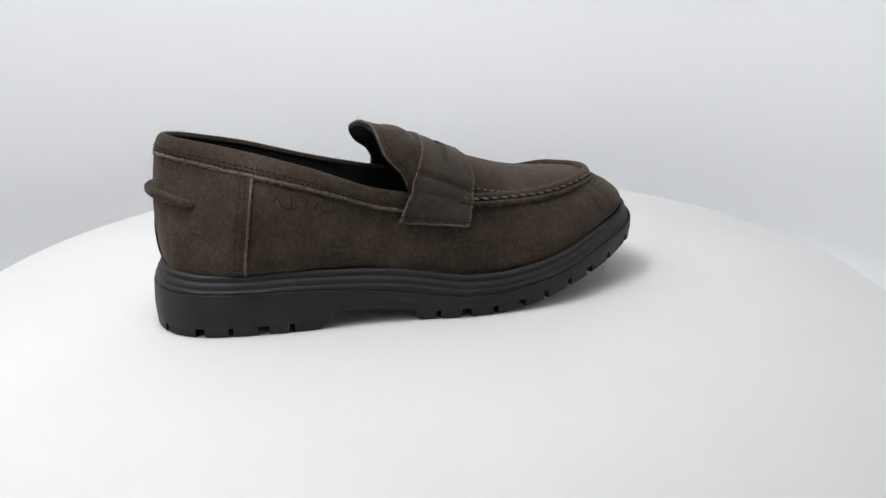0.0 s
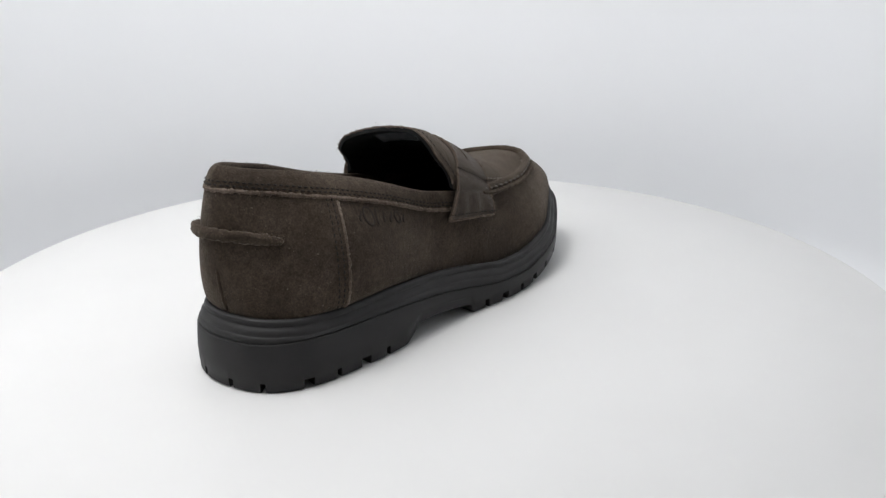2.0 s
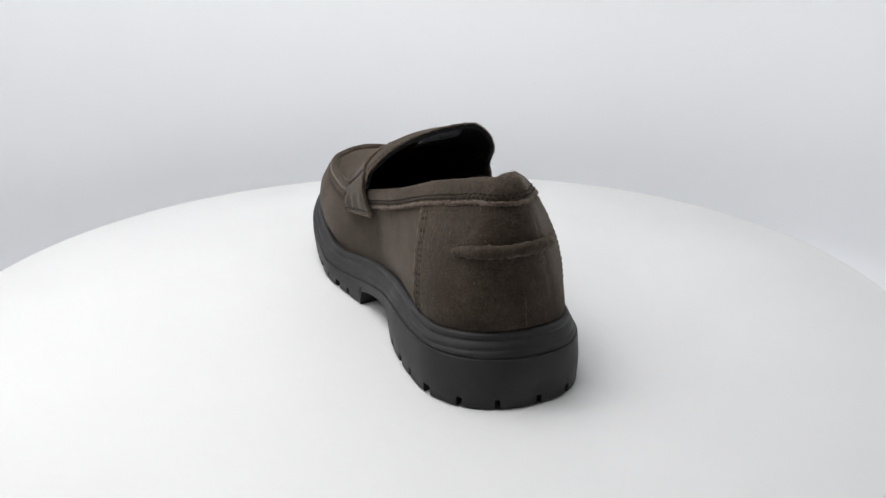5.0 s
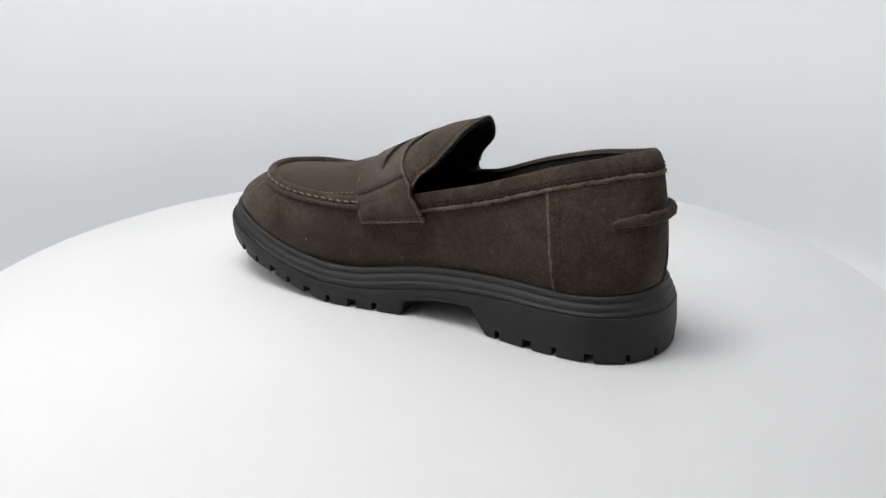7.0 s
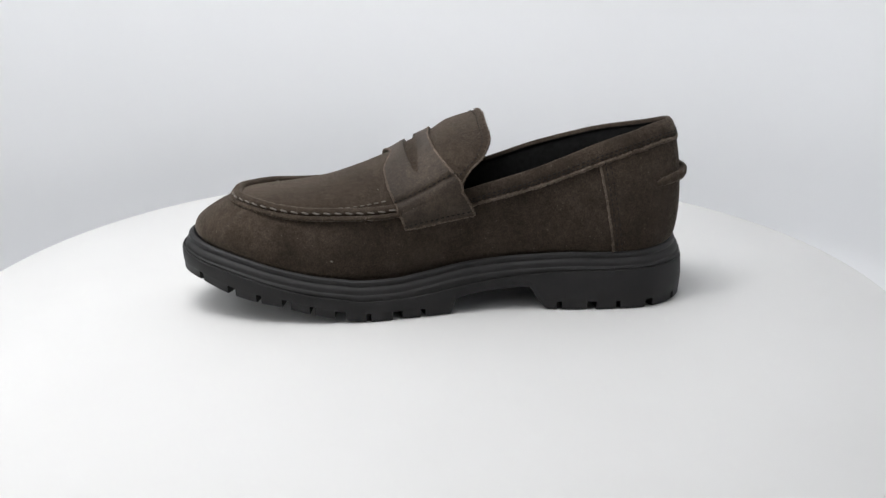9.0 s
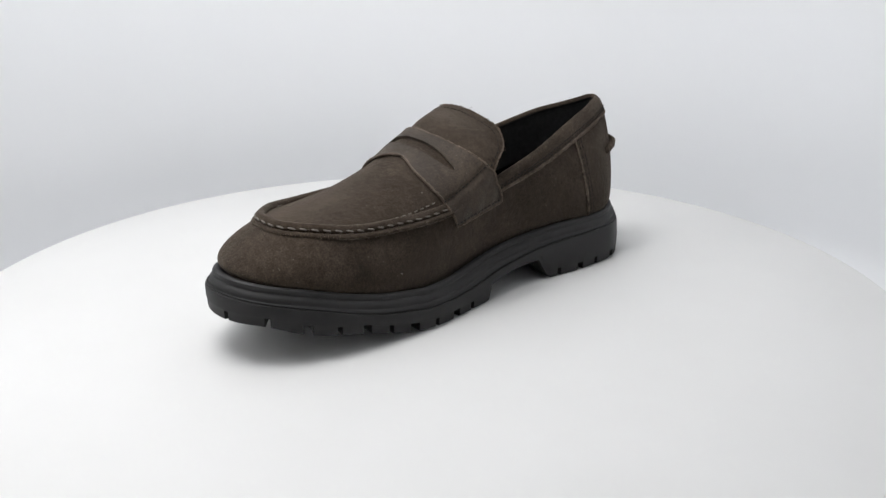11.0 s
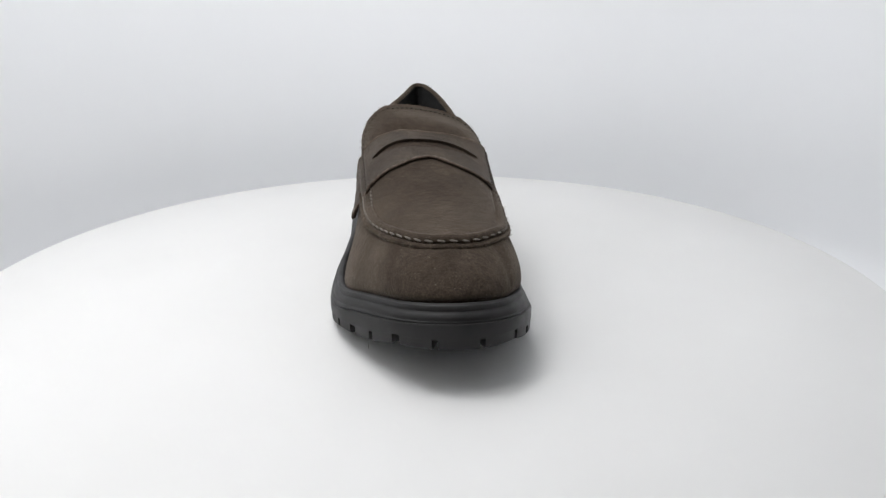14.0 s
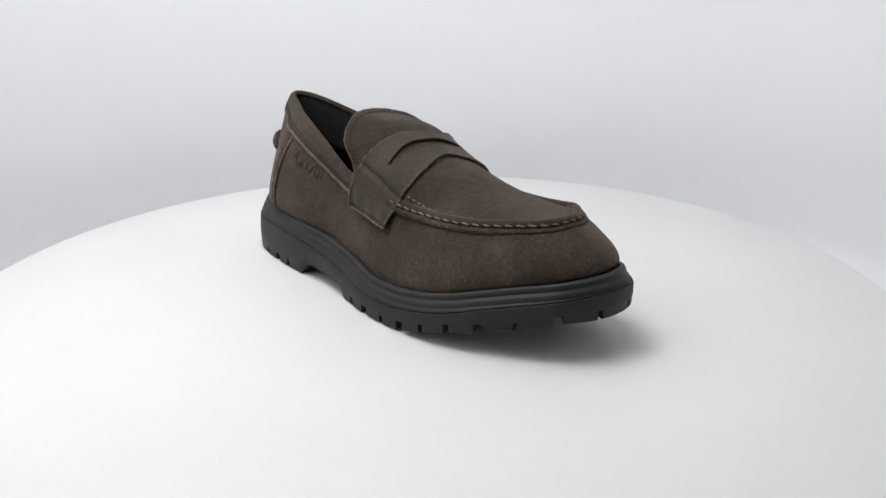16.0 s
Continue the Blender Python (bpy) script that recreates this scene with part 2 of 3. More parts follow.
z_tread = spline((-.161, .0003), (-.0735, .0003), (-.0670, .0060), (-.0615, .0130), (-.045, .0124), (-.022, .0092), (-.0185, .0080), (-.0160, .0003), (.030, .0005), (.0466, .0022), (.0625, .0053), (.079, .0096), (.096, .0126), (.1135, .0168), (.131, .0228), (.144, .0245))


def sole():
    # cuts in the tread: side (1 outer, -1 inner), place along the shoe, half width
    cuts = [(1, y, w) for y, w in zip((-.1372, -.1211, -.1038, -.0878, -.0045, .0117, .0292, .0457, .0617, .0788, .0957, .1127, .1305), (.0026, .0013, .0030, .0013) + (.0015, .0028, .0014, .0024, .0013) * 2)]
    cuts += [(-1, y, w) for y, w in zip((-.0799, -.0990, -.1152, -.1338, .0002, .0151, .0315, .0475, .0633, .0780, .0941, .1102, .1284), (.0014, .0026, .0013, .0024) + (.0014, .0028, .0013, .0030, .0014, .0024, .0013, .0024, .0013))]
    ends = [(x, -1, .0012) for x in (-.0282, -.0128, .0074, .0241)] + [(x, 1, w) for x, w in ((.0005, .0013), (-.0221, .0013))]
    p = OUTLINE
    s = np.r_[0, np.cumsum(np.linalg.norm(np.diff(np.r_[p, p[:1]], axis=0), axis=1))]
    total, loop = s[-1], np.r_[p, p[:1]]
    spots = []
    for side, y, w in cuts:
        ok = np.where((np.sign(p[:, 0]) == side) & (np.abs(p[:, 1] - y) < 0.01))[0]
        spots.append((s[ok[np.argmin(np.abs(p[ok, 1] - y))]], w))
    for x, end, w in ends:
        ok = np.where(np.sign(p[:, 1]) == end)[0]
        ok = ok[np.abs(p[ok, 1]) > 0.11]
        spots.append((s[ok[np.argmin(np.abs(p[ok, 0] - x))]], w))
    q = list(np.linspace(0, total, 560, endpoint=False))
    q = [a for a in q if all(abs(a - c) > w + 0.0006 for c, w in spots)]
    flags = {}
    for c, w in spots:
        for a, f in ((c - w - 0.00015, 0), (c - w + 0.00015, 1), (c, 1), (c + w - 0.00015, 1), (c + w + 0.00015, 0)):
            q.append(a % total)
            flags[a % total] = f
    q = np.array(sorted(q))
    cut = np.array([flags.get(a, 0) for a in q])
    xy = np.stack([np.interp(q, s, loop[:, k]) for k in (0, 1)], 1)
    fine = np.stack([np.interp((q + 0.002) % total, s, loop[:, k]) - np.interp((q - 0.002) % total, s, loop[:, k]) for k in (0, 1)], 1)
    fine /= np.linalg.norm(fine, axis=1, keepdims=True)
    inward = np.stack([-fine[:, 1], fine[:, 0]], 1)
    zj, zl, zb = z_join(xy[:, 1]), z_ledge(xy[:, 1]), z_tread(xy[:, 1])
    arch = np.interp(xy[:, 1], [-.075, -.066, -.018, -.016], [0, 1, 1, 0])       # the arch opens higher on the inner side
    zb = zb * (1 - arch * (.10 + .20 * np.clip(xy[:, 0] / .03, -1, 1)))
    rows = [(.0130, zj - .003), (.0090, zj - .001), (.0074, zj + .0006), (.0060, zj + .0007), (.0049, zj + .0000), (.0044, zj - .0011), (.0044, zj - .0020), (.0046, zj - .0025),
            (.0044, zj - .0029), (.0036, zj - .0034), (.0026, zj - .0046), (.0024, zj - .0058), (.0023, zj - .0064), (.0022, zj - .0067), (.0018, zj - .0070), (.0012, zj - .0078), (.0010, zl + .0010), (.0012, zl + .0005), (.0013, zl + .0001),
            (.0003, zl - .0002), (.0, zl - .0012), (.0, zl * .5 + zb * .5), (.0002, zb + .0052), (.0004, zb + .0048), (.0005, zb + .0007), (.0011, zb), (.0140, zb), (.0145, zb + .0035)]
    g = []
    for k, (d, z) in enumerate(rows):
        d = np.full(len(q), d)
        if 20 < k < 26:                                           # the heel block flares a little
            d = d - np.interp(xy[:, 1], [-.09, -.07], [.0009, 0])
        if 23 <= k <= 25:
            d = np.where(cut == 1, .0115, d)
        g.append(np.c_[xy + inward * d[:, None], z * np.ones(len(q))])
    g = np.stack(g, 1)
    # welt above, outsole with its lugs below; both closed
    for name, rows, label in (("welt", g[:, :19], "ridged black rubber welt"), ("outsole", g[:, 18:], "black rubber lug outsole with notched tread")):
        n, m = rows.shape[:2]
        faces = grid_faces(n, m, True)
        for ring in ([i * m + m - 1 for i in range(n)], [i * m for i in range(n)]):
            for i in range(n // 2):
                f = (ring[i], ring[i + 1], ring[n - 2 - i], ring[n - 1 - i])
                if len(set(f)) == 4:
                    faces.append(f)
        part(name, mesh_of(name, rows.reshape(-1, 3), faces, 32), RUBBER, SHOE, label)


sole()

# edges of the vamp, where it meets the apron
edge_xr = spline((-.04, .0384), (0, .0354), (.0215, .0340), (.045, .0326), (.065, .0294), (.08, .0242), (.092, .0190), (.1, .0144))
edge_xl = spline((-.04, -.0385), (0, -.0418), (.0135, -.0424), (.03, -.0425), (.05, -.0416), (.07, -.0410), (.085, -.0384), (.095, -.0348), (.1, -.0312))
edge_zr = spline((-.04, .0745), (-.02, .0735), (0, .0695), (.022, .0630), (.043, .0622), (.062, .0620), (.082, .0630), (.097, .0648), (.116, .0650))
edge_zl = spline((-.04, .0745), (-.02, .0725), (0, .0667), (.0137, .0617), (.031, .0600), (.047, .0597), (.062, .0598), (.078, .0611), (.095, .0640), (.116, .0653))
ridge_z = spline((-.04, .1112), (-.0325, .1086), (-.0157, .1045), (-.003, .0965), (.010, .0908), (.0195, .0862), (.0385, .0793), (.058, .0736), (.075, .0708), (.095, .0688), (.116, .0668))
ridge_a = spline((-.04, .22), (-.003, .27), (.02, .16), (.04, .04), (.06, -.06), (.1, 0))
crown_m = spline((-.04, 2.3), (.0, 1.75), (.02, 1.48), (.045, 1.2), (.12, 1.05))


def vamp_point(a, y):
    """The top of the foot: a from -1 (inner edge) to 1 (outer edge)."""
    a, y = np.broadcast_arrays(np.asarray(a, float), np.asarray(y, float))
    w = (a + 1) / 2
    x = edge_xl(y) * (1 - w) + edge_xr(y) * w
    ze = edge_zl(y) * (1 - w) + edge_zr(y) * w
    flare = np.clip((-.008 - y) / .024, 0, 1)
    flare = flare * flare * (3 - 2 * flare)                      # the tongue flares out and leans to one side
    x = x + flare * (.0052 * w - .0026 * (1 - w)) * (1 - np.abs(a) ** 10)
    top = ridge_a(y) * (1 - flare) + .42 * flare
    k = np.where(a > top, (a - top) / (1 - top), (top - a) / (1 + top))
    steep = 2.3 + flare * np.where(a > top, -.3, -.62)
    crown = crown_m(y) * (1 - flare) + flare * np.where(a > top, 1.36, 2.63)
    lift = np.clip(1 - np.abs(k) ** steep, 0, 1) ** (1 / crown)
    return np.stack([x, y, ze + (ridge_z(y) - (edge_zl(y) + edge_zr(y)) / 2) * lift], -1)


def vamp_front(a):
    return .1108 - .0138 * np.abs(a) ** 2.6


tongue_end = spline((-1, -.0225), (-.85, -.0349), (-.6, -.0390), (-.3, -.0378), (.1, -.0370), (.5, -.0343), (.8, -.0310), (1, -.0177))


def top_side(side):
    """The upper edge of the wall from the heel's middle to the toe's, on one side."""
    if side > 0:
        collar = [(-.003, -.1482, .1066), (.0014, -.1450, .1060), (.0052, -.1362, .1038), (.0094, -.1250, .1016), (.0150, -.1120, .0989), (.0185, -.0985, .0955), (.0250, -.0702, .0870), (.0305, -.0399, .0758), (.0330, -.0240, .0724), (.0348, -.010, .0698)]
    else:
        collar = [(-.003, -.1482, .1066), (-.0086, -.1456, .1062), (-.0132, -.1368, .1046), (-.0180, -.1250, .1014), (-.0215, -.1120, .0981), (-.0252, -.0979, .0940), (-.0320, -.0653, .0832), (-.0362, -.0329, .0746), (-.0390, -.0150, .0704)]
    collar = through_points(collar, 20)
    y = np.linspace(.008, vamp_front(1.0), 60)
    rim = vamp_point(side * np.ones(60), y)
    a = np.linspace(1, 0, 60)[1:] ** 1.0
    front = vamp_point(side * a, vamp_front(a))
    front[:, 2] = np.linspace(rim[-1, 2], .0660, 59)
    return np.concatenate([collar, rim, front])


def bottom_side(side):
    o = OUTLINE
    t = np.roll(o, -1, 0) - np.roll(o, 1, 0)
    t /= np.linalg.norm(t, axis=1, keepdims=True)
    k = np.interp(o[:, 1], [-.163, -.14, -.11, -.05, .02, .06, .09, .13, .143], [.0088, .0084, .0078, .0098, .0112, .0086, .0080, .0100, .0112])[:, None]
    q = o + np.stack([-t[:, 1], t[:, 0]], 1) * k
    q = np.c_[q, z_join(o[:, 1])]
    lo, hi = q[:, 1].argmin(), q[:, 1].argmax()
    order = np.arange(lo, lo + len(q)) % len(q)
    cutat = int(np.where(order == hi)[0][0])
    return q[order[:cutat + 1]] if side > 0 else q[np.r_[lo, order[:cutat - 1:-1]]]


SIDES = {}
for side in (1, -1):
    pair = []
    for c in (bottom_side(side), top_side(side)):
        yn = np.maximum.accumulate((c[:, 1] - c[0, 1]) / (c[-1, 1] - c[0, 1])) + np.arange(len(c)) * 1e-9
        pair.append((yn, c))
    SIDES[side] = pair
bulge = spline((0, .0054), (.05, .0038), (.18, .0048), (.30, .0036), (.45, .0000), (.58, .0008), (.75, .0036), (.9, .0037), (1, .0034))


def wall_point(u, v, off=0.0):
    """The wall of the upper: u from -1 to 1 (sign: side; 0 heel, 1 toe), v from the sole (0) to the upper edge (1)."""
    u, v, off = np.broadcast_arrays(np.asarray(u, float), np.asarray(v, float), np.asarray(off, float))

    def raw(u):
        out = np.zeros(u.shape + (3,))
        for side in (1, -1):
            pick = (u >= 0) if side > 0 else (u < 0)
            yn = (1 - np.cos(math.pi * np.abs(u[pick]))) / 2
            ends = [np.stack([np.interp(yn, c[0], c[1][:, k]) for k in range(3)], -1) for c in SIDES[side]]
            vv = v[pick][..., None]
            out[pick] = ends[0] * (1 - vv) + ends[1] * vv
        return out
    base = raw(u)
    e = 0.012
    back = np.where(np.abs(u) > 1 - e, np.sign(u) * (1 - e), u)
    t = raw(back + e) - raw(back - e)
    n = np.stack([t[..., 1], -t[..., 0], 0 * t[..., 0]], -1)
    n /= np.linalg.norm(n, axis=-1, keepdims=True) + 1e-12
    toe = np.abs(u) > 1 - 2 * e
    n[toe] = n[toe] * 0.0 + np.array((0.0, 1.0, 0.0)) if toe.any() else n[toe]
    heap = np.interp(np.abs(u), [0, .5, .7, .9, 1], [.85, .80, .68, .80, .84])
    full = np.interp(np.abs(u), [0, .45, .6, 1], [.60, .60, .78, .72])
    size = bulge((1 - np.cos(math.pi * np.abs(u))) / 2) * np.clip(np.sin(math.pi * np.clip(v, 0, 1) ** heap), 0, 1) ** full
    lean = np.interp(u, [-1, -.92, -.72, -.34, -.22, -.08, 0, .08, .16, .25, .34, .5, .62, .75, .85, .93, 1], [2.7, 2.2, 1, 1, 1.2, 1.25, .9, .5, 1.0, 2.1, 2.0, 1, .7, 1.25, 1.9, 2.6, 2.7])
    return base + n * (size * lean + off)[..., None]


def u_at(y, v, side):
    lo = (1 - v) * SIDES[side][0][1][0, 1] + v * SIDES[side][1][1][0, 1]
    hi = (1 - v) * SIDES[side][0][1][-1, 1] + v * SIDES[side][1][1][-1, 1]
    return side * np.arccos(np.clip(1 - 2 * (y - lo) / (hi - lo), -1, 1)) / math.pi


def height_at(u):
    return wall_point(u, 1.0 + 0 * u)[..., 2] - wall_point(u, 0 * u)[..., 2]


def upper():
    u = np.r_[np.linspace(0, 1, 150), -np.linspace(1, 0, 150)[1:-1]]
    v = np.linspace(-.06, 1, 30)
    g = wall_point(u[:, None], np.clip(v, 0, 1)[None, :])
    g[:, 0, 2] -= .002
    part("upper", grid("upper", g, True, 60), SUEDE, SHOE, "dark brown suede quarters and apron")
    # lining: the same loop, drawn in, down to the insole
    uu, vv = u[:, None], np.linspace(1, .12, 14)[None, :]
    inner = wall_point(uu, vv, -.0036)
    inner[:, 0, 2] -= .0015
    n, m = inner.shape[:2]
    faces = grid_faces(n, m, True)
    ring = [i * m + m - 1 for i in range(n)]
    for i in range(n // 2):
        f = (ring[i], ring[i + 1], ring[n - 2 - i], ring[n - 1 - i])
        if len(set(f)) == 4:
            faces.append(f)
    part("lining", mesh_of("lining", inner.reshape(-1, 3), faces, 60), LINING, SHOE, "black textile lining and insole")


upper()


def collar():
    right, left = float(u_at(-.012, 1.0, 1)), float(u_at(-.016, 1.0, -1))
    u = np.linspace(left, right, 220)
    drop = 1 - .0098 / height_at(u)
    rows = [wall_point(u, drop + (1 - drop) * k, o) for k, o in ((0, .0002), (.02, .0011), (.3, .0014), (.6, .0013), (.85, .0011), (.97, .0007))]
    top = wall_point(u, 1 + 0 * u)
    for o, dz in ((.0001, .0005), (-.0007, .0009), (-.0016, .0007), (-.0022, .0000), (-.0024, -.0013)):
        r = wall_point(u, 1 + 0 * u, o)
        r[:, 2] += dz
        rows.append(r)
    band = part("collar_band", grid("collar_band", np.stack(rows, 1), False, 60), SUEDE, SHOE, "suede collar binding with twin stitched rows")
    edge = resample(wall_point(u, drop, .0012), .0012)
    part("raw_edge", tube("raw_edge", edge, .0008, .0011, 6, fray=.28, seed=3), RAW_EDGE, band, "pale frayed cut edge")
    fuzz(edge, 500, .0011, .0006, RAW_EDGE, band, 41)
    rim = resample(wall_point(u, 1 + 0 * u, -.0006) + (0, 0, .0008), .001)
    fuzz(rim, 420, .0005, .0004, SUEDE, band, 42)
    for k in (.24, .42):
        stitches("stitching", wall_point(u, drop + (1 - drop) * k, .0016), .0030, .0019, .00038, THREAD_DARK, band)
    # the lining shows as a black rim inside the collar
    rows = []
    for o, dz in ((-.0023, -.0012), (-.0028, -.0022), (-.0036, -.010), (-.0046, -.030)):
        r = wall_point(u, 1 + 0 * u, o)
        r[:, 2] += dz
        rows.append(r)
    part("collar_lining", grid("collar_lining", np.stack(rows, 1)), LINING, SHOE)


def capsule(p, d, length, r, up):
    """Vertices and faces of one stitch."""
    d = d / (np.linalg.norm(d) + 1e-12)
    s = np.cross(d, up)
    s /= np.linalg.norm(s) + 1e-12
    w = np.cross(s, d)
    v, f = [], []
    for k, rr in ((-.5, .35), (-.28, 1), (.28, 1), (.5, .35)):
        for a in range(6):
            c = math.cos(a * math.pi / 3), math.sin(a * math.pi / 3)
            v.append(p + d * length * k + (s * c[0] + w * c[1]) * r * rr)
    for i in range(3):
        for a in range(6):
            f.append((i * 6 + a, i * 6 + (a + 1) % 6, i * 6 + 6 + (a + 1) % 6, i * 6 + 6 + a))
    f += [tuple(range(6)), tuple(range(18, 24))]
    return v, f


def stitches(name, path, pitch, length, r, mat, parent):
    p = resample(path, pitch)
    t = np.gradient(p, axis=0)
    verts, faces = [], []
    rng = np.random.default_rng(len(p))
    for q, d in zip(p, t):
        v, f = capsule(q + rng.normal(size=3) * r * .2, d + rng.normal(size=3) * .05 * np.linalg.norm(d), length, r, np.array((0, 0, 1.0)))
        faces += [tuple(i + len(verts) for i in g) for g in f]
        verts += v
    return tagged(part(name, mesh_of(name, verts, faces, 80), mat, parent), kind="stuff")


collar()


def heel_counter():
    v = np.linspace(0.0, 1, 24)
    uu = np.linspace(-1, 1, 121)
    hc = []
    for k in v:
        um = u_at(-.1115 + .0100 * k, k, -1), u_at(-.1105 + .0095 * k, k, 1)
        u = np.where(uu < 0, -um[0] * uu, um[1] * uu)
        drop = 1 - .0108 / height_at(u)
        hc.append(wall_point(u, k * drop, .0010))
    g = np.stack(hc, 1)
    ob = part("heel_counter", sheet("heel_counter", g, .0009, (g - (-.002, -.105, .06)) * (1, 1, 0)), SUEDE, SHOE, "suede heel counter panel")
    for side, col in ((-1, 0), (1, -1)):
        e = resample(g[col], .0012)
        part("raw_edge", tube("raw_edge", e, .0008, .0007, 6, fray=.22, seed=11 + side), RAW_EDGE, ob, "pale frayed cut edge")
    for k in (2, 4):
        stitches("stitching", g[k], .0030, .0020, .00035, THREAD_DARK, ob)
        stitches("stitching", g[-1 - k], .0030, .0020, .00035, THREAD_DARK, ob)
    # rolled tab across the back
    um = u_at(-.1340, .56, -1), u_at(-.1320, .56, 1)
    u = np.linspace(um[0], um[1], 60)
    q = np.linspace(0, 1, 60)
    vv = .545 + .035 * np.sin(math.pi * q)
    p = wall_point(u, vv, .0016 + .0016 * np.sin(math.pi * q) ** .5)
    p = resample(p, .0012)
    tab = part("heel_tab", tube("heel_tab", p, .0022, .0030, 12, fray=.11, seed=5, taper=spline((0, .55), (.1, .85), (.3, 1), (.7, 1), (.9, .85), (1, .5))), SUEDE, SHOE, "rolled raw-edged suede tab across the heel")
    fuzz(p + (0, 0, .0016), 420, .0008, .0010, RAW_EDGE, tab, 43)
    # pleat below the tab
    k = np.linspace(.02, .36, 20)
    p = wall_point(0.004 + .02 * (.36 - k), k, .0009)
    part("pleat", tube("pleat", p, .0013, .0011, 8, fray=.05, seed=6, taper=spline((0, 1), (.6, .9), (1, .1))), SUEDE, SHOE)


heel_counter()


def vamp():
    a = np.sin(np.linspace(-1, 1, 61) * math.pi / 2)
    q = np.linspace(0, 1, 70)
    y = vamp_front(a)[:, None] * (1 - q) + tongue_end(a)[:, None] * q
    g = vamp_point(a[:, None] + 0 * q, y)
    ob = part("vamp", grid("vamp", g), SUEDE, SHOE, "brown suede vamp and tongue")
    nr = grid_normals(g)
    nr *= np.sign(nr[..., 2:3] + 1e-9)
    lo = g - nr * .0026
    lo[0], lo[-1] = g[0], g[-1]
    back = np.stack([g[:, -1], g[:, -1] * .5 + lo[:, -1] * .5 + (0, -.0004, 0), lo[:, -1]], 1)
    part("tongue_lining", grid("tongue_lining", lo[:, 30:]), LINING, ob, "black leather tongue lining")
    part("raw_edge", grid("raw_edge", back), LINING, ob, "black bound tongue edge")
    part("raw_edge", tube("raw_edge", resample(g[2:-2, -1], .0012), .0005, .0005, 6, fray=.35, seed=8), RAW_EDGE, ob)
    fuzz(resample(g[2:-2, -1], .0008), 420, .0008, .0006, RAW_EDGE, ob, 44)
    inset = vamp_point(a[4:-4], tongue_end(a[4:-4]) + .0042)
    inset[:, 2] += .0003
    stitches("stitching", inset, .0030, .0018, .00034, THREAD_DARK, ob)
    aa = np.linspace(-.26, .36, 14)
    rear = vamp_point(aa, tongue_end(aa))
    inner = vamp_point(aa, -.014 + 0 * aa) + (0, 0, -.0040)
    lab = np.stack([rear + (0, .0060, -.0040), rear + (0, .0084, -.0058), rear + (0, .0112, -.0078), rear + (0, .0150, -.0104), rear + (0, .0168, -.0110), inner], 1)
    part("label_patch", sheet("label_patch", lab, .0006, (0, -1.0, -.4)), LINING_GLOSS, ob, "glossy dark size label, print and painted sheen in grey")


vamp()


def seam_loop():
    """The apron seam, from the inner side of the strap round the toe to the outer side."""
    out = []
    for side in (-1, 1):
        c = top_side(side)
        c = c[c[:, 1] > .004]
        out.append(c if side < 0 else c[::-1])
    p = np.concatenate([out[0], out[1][1:]])
    k = np.ones(9) / 9
    for _ in range(2):
        pad = np.r_[np.repeat(p[:1], 4, 0), p, np.repeat(p[-1:], 4, 0)]
        p = np.stack([np.convolve(pad[:, i], k, "valid") for i in range(3)], 1)
    return resample(p, .0015)


def apron_seam():
    p = seam_loop()
    t, s, u = path_frames(p)
    mid = np.array((-.003, .05, .06))
    s *= np.sign((s * (p - mid)).sum(1, keepdims=True))       # s points outwards
    lip = part("apron_lip", tube("apron_lip", p + s * .0013 + (0, 0, -.0008), .0023, .0016, 10, fray=.10, seed=21), SUEDE, SHOE, "raw cut lip of the moccasin apron")
    bead = part("apron_bead", tube("apron_bead", p - s * .0014 + (0, 0, .0020), .0027, .0028, 12, fray=.02, seed=22), SUEDE, SHOE, "raised suede bead round the moccasin toe")
    fuzz(p + s * .0030 + (0, 0, -.0006), 520, .0013, .0006, RAW_EDGE, lip, 45)
    # hand stitches over the bead
    q = resample(p + s * .0014 + (0, 0, .0022), .0062)
    d = np.gradient(q, axis=0)
    for k in range(1, len(q) - 1):
        slant = d[k] / np.linalg.norm(d[k]) + np.array((0, 0, .18))
        v, f = capsule(q[k], slant, .0042, .00055, np.array((0, 0, 1.0)))
        part("stitch", mesh_of("stitch", v, f, 80), THREAD_PALE, bead)
    for side in (-1, 1):
        y = np.linspace(.022, .090, 40)
        row = vamp_point(side * (.92 - .10 * np.clip((y - .075) / .015, 0, 1) ** 2), y) + (0, 0, .0004)
        stitches("stitching", row, .0042, .0026, .0004, THREAD_PALE, bead)


apron_seam()


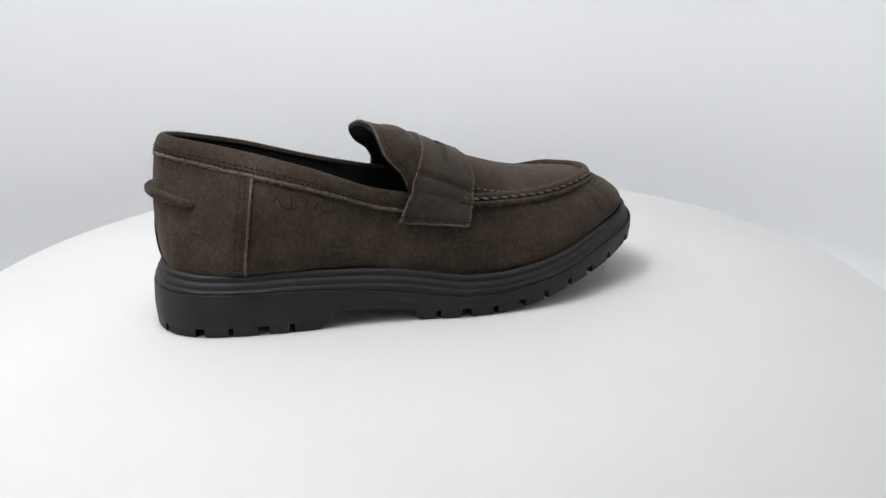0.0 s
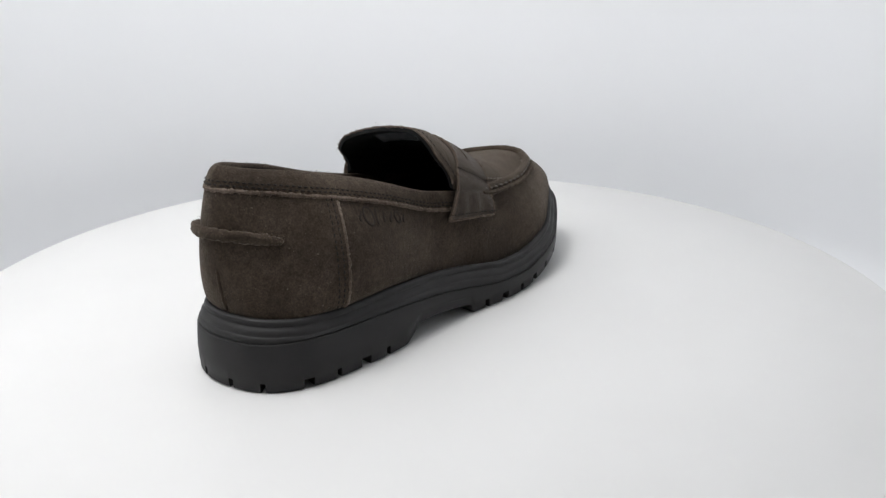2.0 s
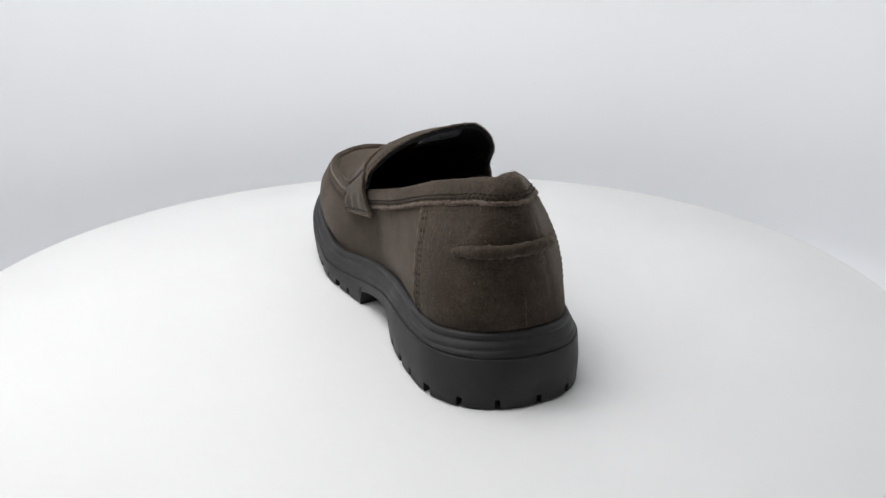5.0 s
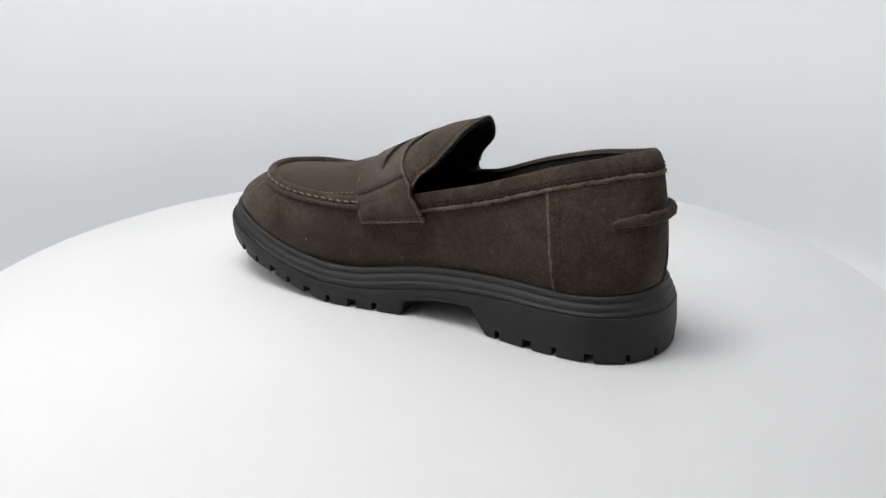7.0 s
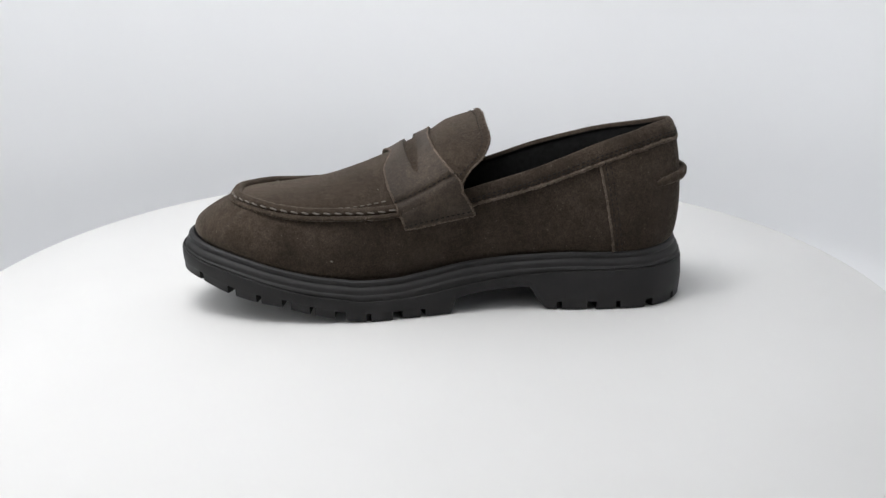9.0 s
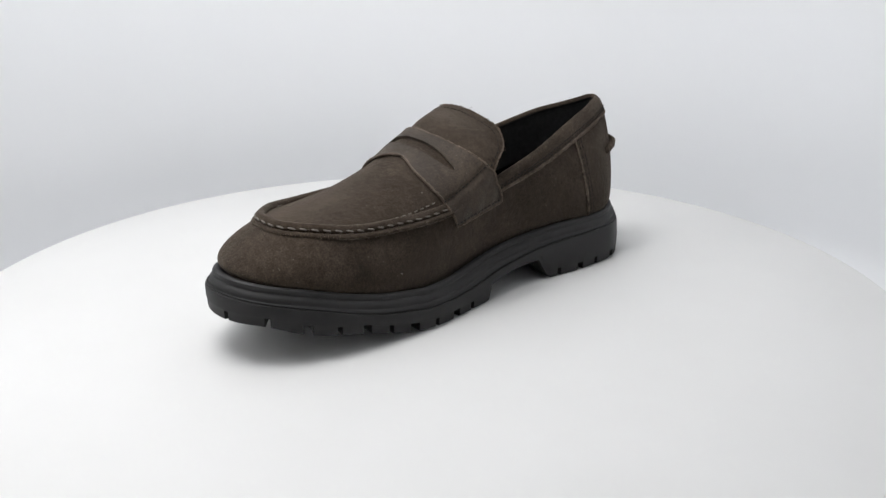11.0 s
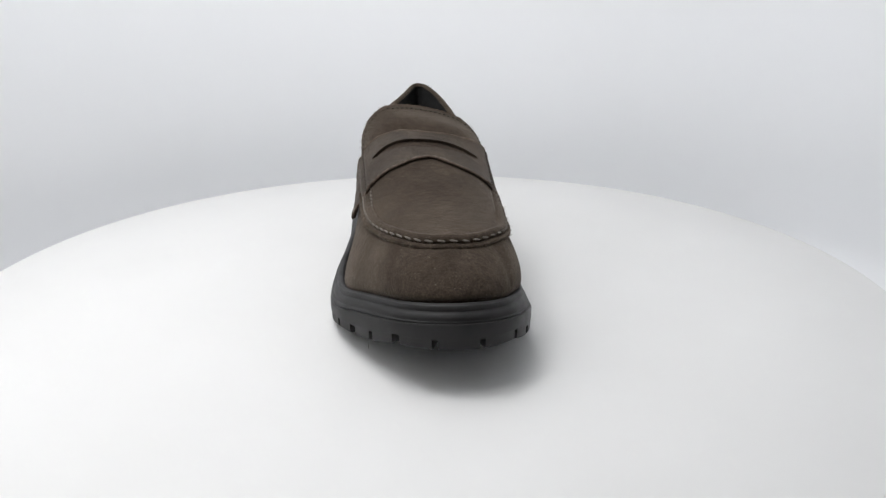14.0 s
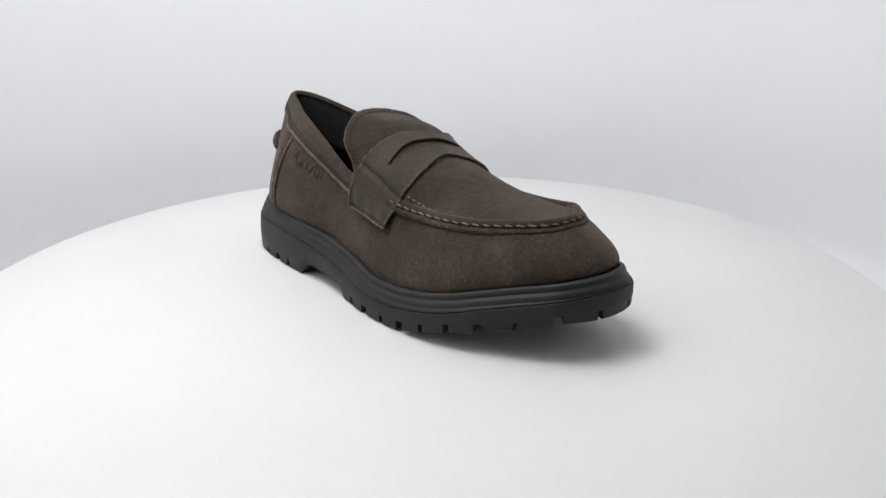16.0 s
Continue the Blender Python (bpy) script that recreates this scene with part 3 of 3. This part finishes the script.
def strap():
    front = spline((0, .0178), (.25, .0202), (.5, .0226), (.8, .0215), (1.0, .0172), (1.06, .0160), (1.5, .0124))
    back = spline((0, -.0034), (.5, -.0055), (.8, -.0095), (.95, -.0150), (1.0, -.0190), (1.1, -.0215), (1.5, -.0274))

    def surf(a, y, off):
        a, y = np.broadcast_arrays(a, y)
        inside = np.clip(a, -1, 1)
        p = vamp_point(inside, y)
        over = np.clip(np.abs(a) - 1, 0, None)
        p[..., 0] += np.sign(a) * off * np.abs(inside) ** 4
        p[..., 2] += off * (1 - np.abs(inside) ** 6)
        crease = np.exp(-((np.abs(a) - .950) / .02) ** 2)
        p[..., 0] -= np.sign(a) * .0009 * crease
        p[..., 2] -= .0006 * crease
        for side, foot, lean, drop, skew in ((-1, .0436, .16, .0550, .16), (1, .0402, .12, .0540, .115)):
            low = a * side > 1
            k = (over[low] / .45)[:, None]
            end = np.stack([side * (foot + lean * y[low]), y[low], drop - skew * (y[low] + .006)], -1)
            p[low] = p[low] * (1 - k) + end * k
            p[low, 0] += side * (.0014 * np.sin(math.pi * k[:, 0]) ** .7 + .0004 * np.sin(y[low] * 520 + side) * np.sin(math.pi * k[:, 0]))
        return p

    def tilt(a):
        return .0036 * np.clip(a, -1, 1) * np.abs(np.clip(a, -1, 1))
    a = np.r_[-np.linspace(1.45, 1.0, 22), np.sin(np.linspace(-1, 1, 111) * math.pi / 2)[1:-1], np.linspace(1.0, 1.45, 22)]
    yf, yb = front(np.abs(a)) + tilt(a), back(np.abs(a)) + tilt(a)
    open_ = np.clip(1 - (np.abs(a - .03) / .80) ** 2, 0, None)
    y_low = .0040 + .0024 * a + .0068 * open_ ** .50                          # front edge of the slot
    y_high = .0040 + .0024 * a - .0006 * open_                                # rear edge of the slot
    y_low = np.where(np.abs(a) < 1, y_low, yf * .45 + yb * .55)
    y_high = np.where(np.abs(a) < 1, y_high, yf * .45 + yb * .55)
    blend = np.clip((np.abs(a) - .8) / .25, 0, 1)
    mid = yf * .45 + yb * .55
    y_low, y_high = y_low * (1 - blend) + mid * blend, y_high * (1 - blend) + mid * blend
    k = np.linspace(0, 1, 12)
    g1 = surf(a[:, None], yf[:, None] * (1 - k) + y_low[:, None] * k, .0024)
    g2 = surf(a[:, None], y_high[:, None] * (1 - k) + yb[:, None] * k, .0024)
    ob = part("strap", sheet("strap", g1, .0018, g1 - (0, 0, .045)), SUEDE_STRAP, SHOE, "worn suede penny strap with a crescent slot")
    part("rear_band", sheet("rear_band", g2, .0018, g2 - (0, 0, .045)), SUEDE_STRAP, ob)
    for e, s in ((g1[:, 0], 31), (g2[:, -1], 32)):
        part("raw_edge", tube("raw_edge", resample(e, .0012) + (0, 0, -.0006), .0006, .0008, 6, fray=.2, seed=s), RAW_EDGE, ob)
    for col, s in ((0, 33), (-1, 34)):
        foot = np.concatenate([g1[col], g2[col]])
        part("raw_edge", tube("raw_edge", resample(foot, .0012), .0009, .0008, 6, fray=.3, seed=s), RAW_EDGE, ob)
    for sgn in (-1, 1):
        i = int(np.argmin(np.abs(a - sgn * .940)))
        line = np.concatenate([g1[i], g2[i]]) + (sgn * .0006, 0, .0002)
        stitches("stitching", line, .0032, .0019, .00036, THREAD_DARK, ob)
        i = int(np.argmin(np.abs(a - sgn * 1.36)))
        line = np.concatenate([g1[i], g2[i]]) + (sgn * .0004, 0, 0)
        stitches("stitching", line, .0030, .0018, .00034, THREAD_DARK, ob)


strap()


def pressed_mark():
    """The maker's mark, pressed into the outer quarter: plain strokes and loops."""
    mark = None
    y0, y1 = -.0925, -.0560
    for k, (w, hgt, ring) in enumerate(((.0034, .0062, 0), (.0066, .0100, 1), (.0016, .0100, 0), (.0016, .0066, 0), (.0042, .0064, 0), (.0046, .0062, 1), (.0030, .0062, 0))):
        y = y0 + (y1 - y0) * (k + .5) / 7
        vc = .70 - .004 * k
        uc = float(u_at(y, vc, 1))
        c = wall_point(uc, vc, -.0001)
        tang = wall_point(uc + .004, vc, -.0002) - c
        tang /= np.linalg.norm(tang)
        upw = wall_point(uc, vc + .02, -.0002) - c
        upw /= np.linalg.norm(upw)
        if ring:
            t = np.linspace(0, 2 * math.pi, 20, endpoint=False)
            p = c + np.outer(np.cos(t) * w / 2, tang) + np.outer(np.sin(t) * hgt / 2, upw)
            me = tube("pressed_stroke", p, .0006, .0006, 6, True)
        else:
            t = np.linspace(-.5, .5, 9)
            p = c + np.outer(np.sin(t * 5) * w * .35, tang) + np.outer(t * hgt, upw)
            me = tube("pressed_stroke", p, .0006, .0006, 6)
        part("pressed_stroke", me, PRESSED, SHOE)


pressed_mark()


def lint(at, d, length, r=.00035):
    v, f = capsule(np.array(at), np.array(d, float), length, r, np.array((0, 0, 1.0)))
    part("lint", mesh_of("lint", v, f, 80), THREAD_PALE, SHOE, "tiny pale speck of lint")


lint(vamp_point(-.76, .0252) + (0, 0, .0004), (1, .3, .1), .0013)
lint(wall_point(float(u_at(.052, .30, -1)), .30, .0003), (.1, 1, .5), .0015)
lint((.0325, .1085, .0115), (.15, -.1, -1), .0040, .00014)


def motions():
    rows = [(t / 4, pose(0, 0, 0, 0, 0, TURN_RATE * (t / 4 - TURN_ZERO))) for t in range(65)]
    walk(TABLE, rows)
    walk(SHOE, rows)


motions()
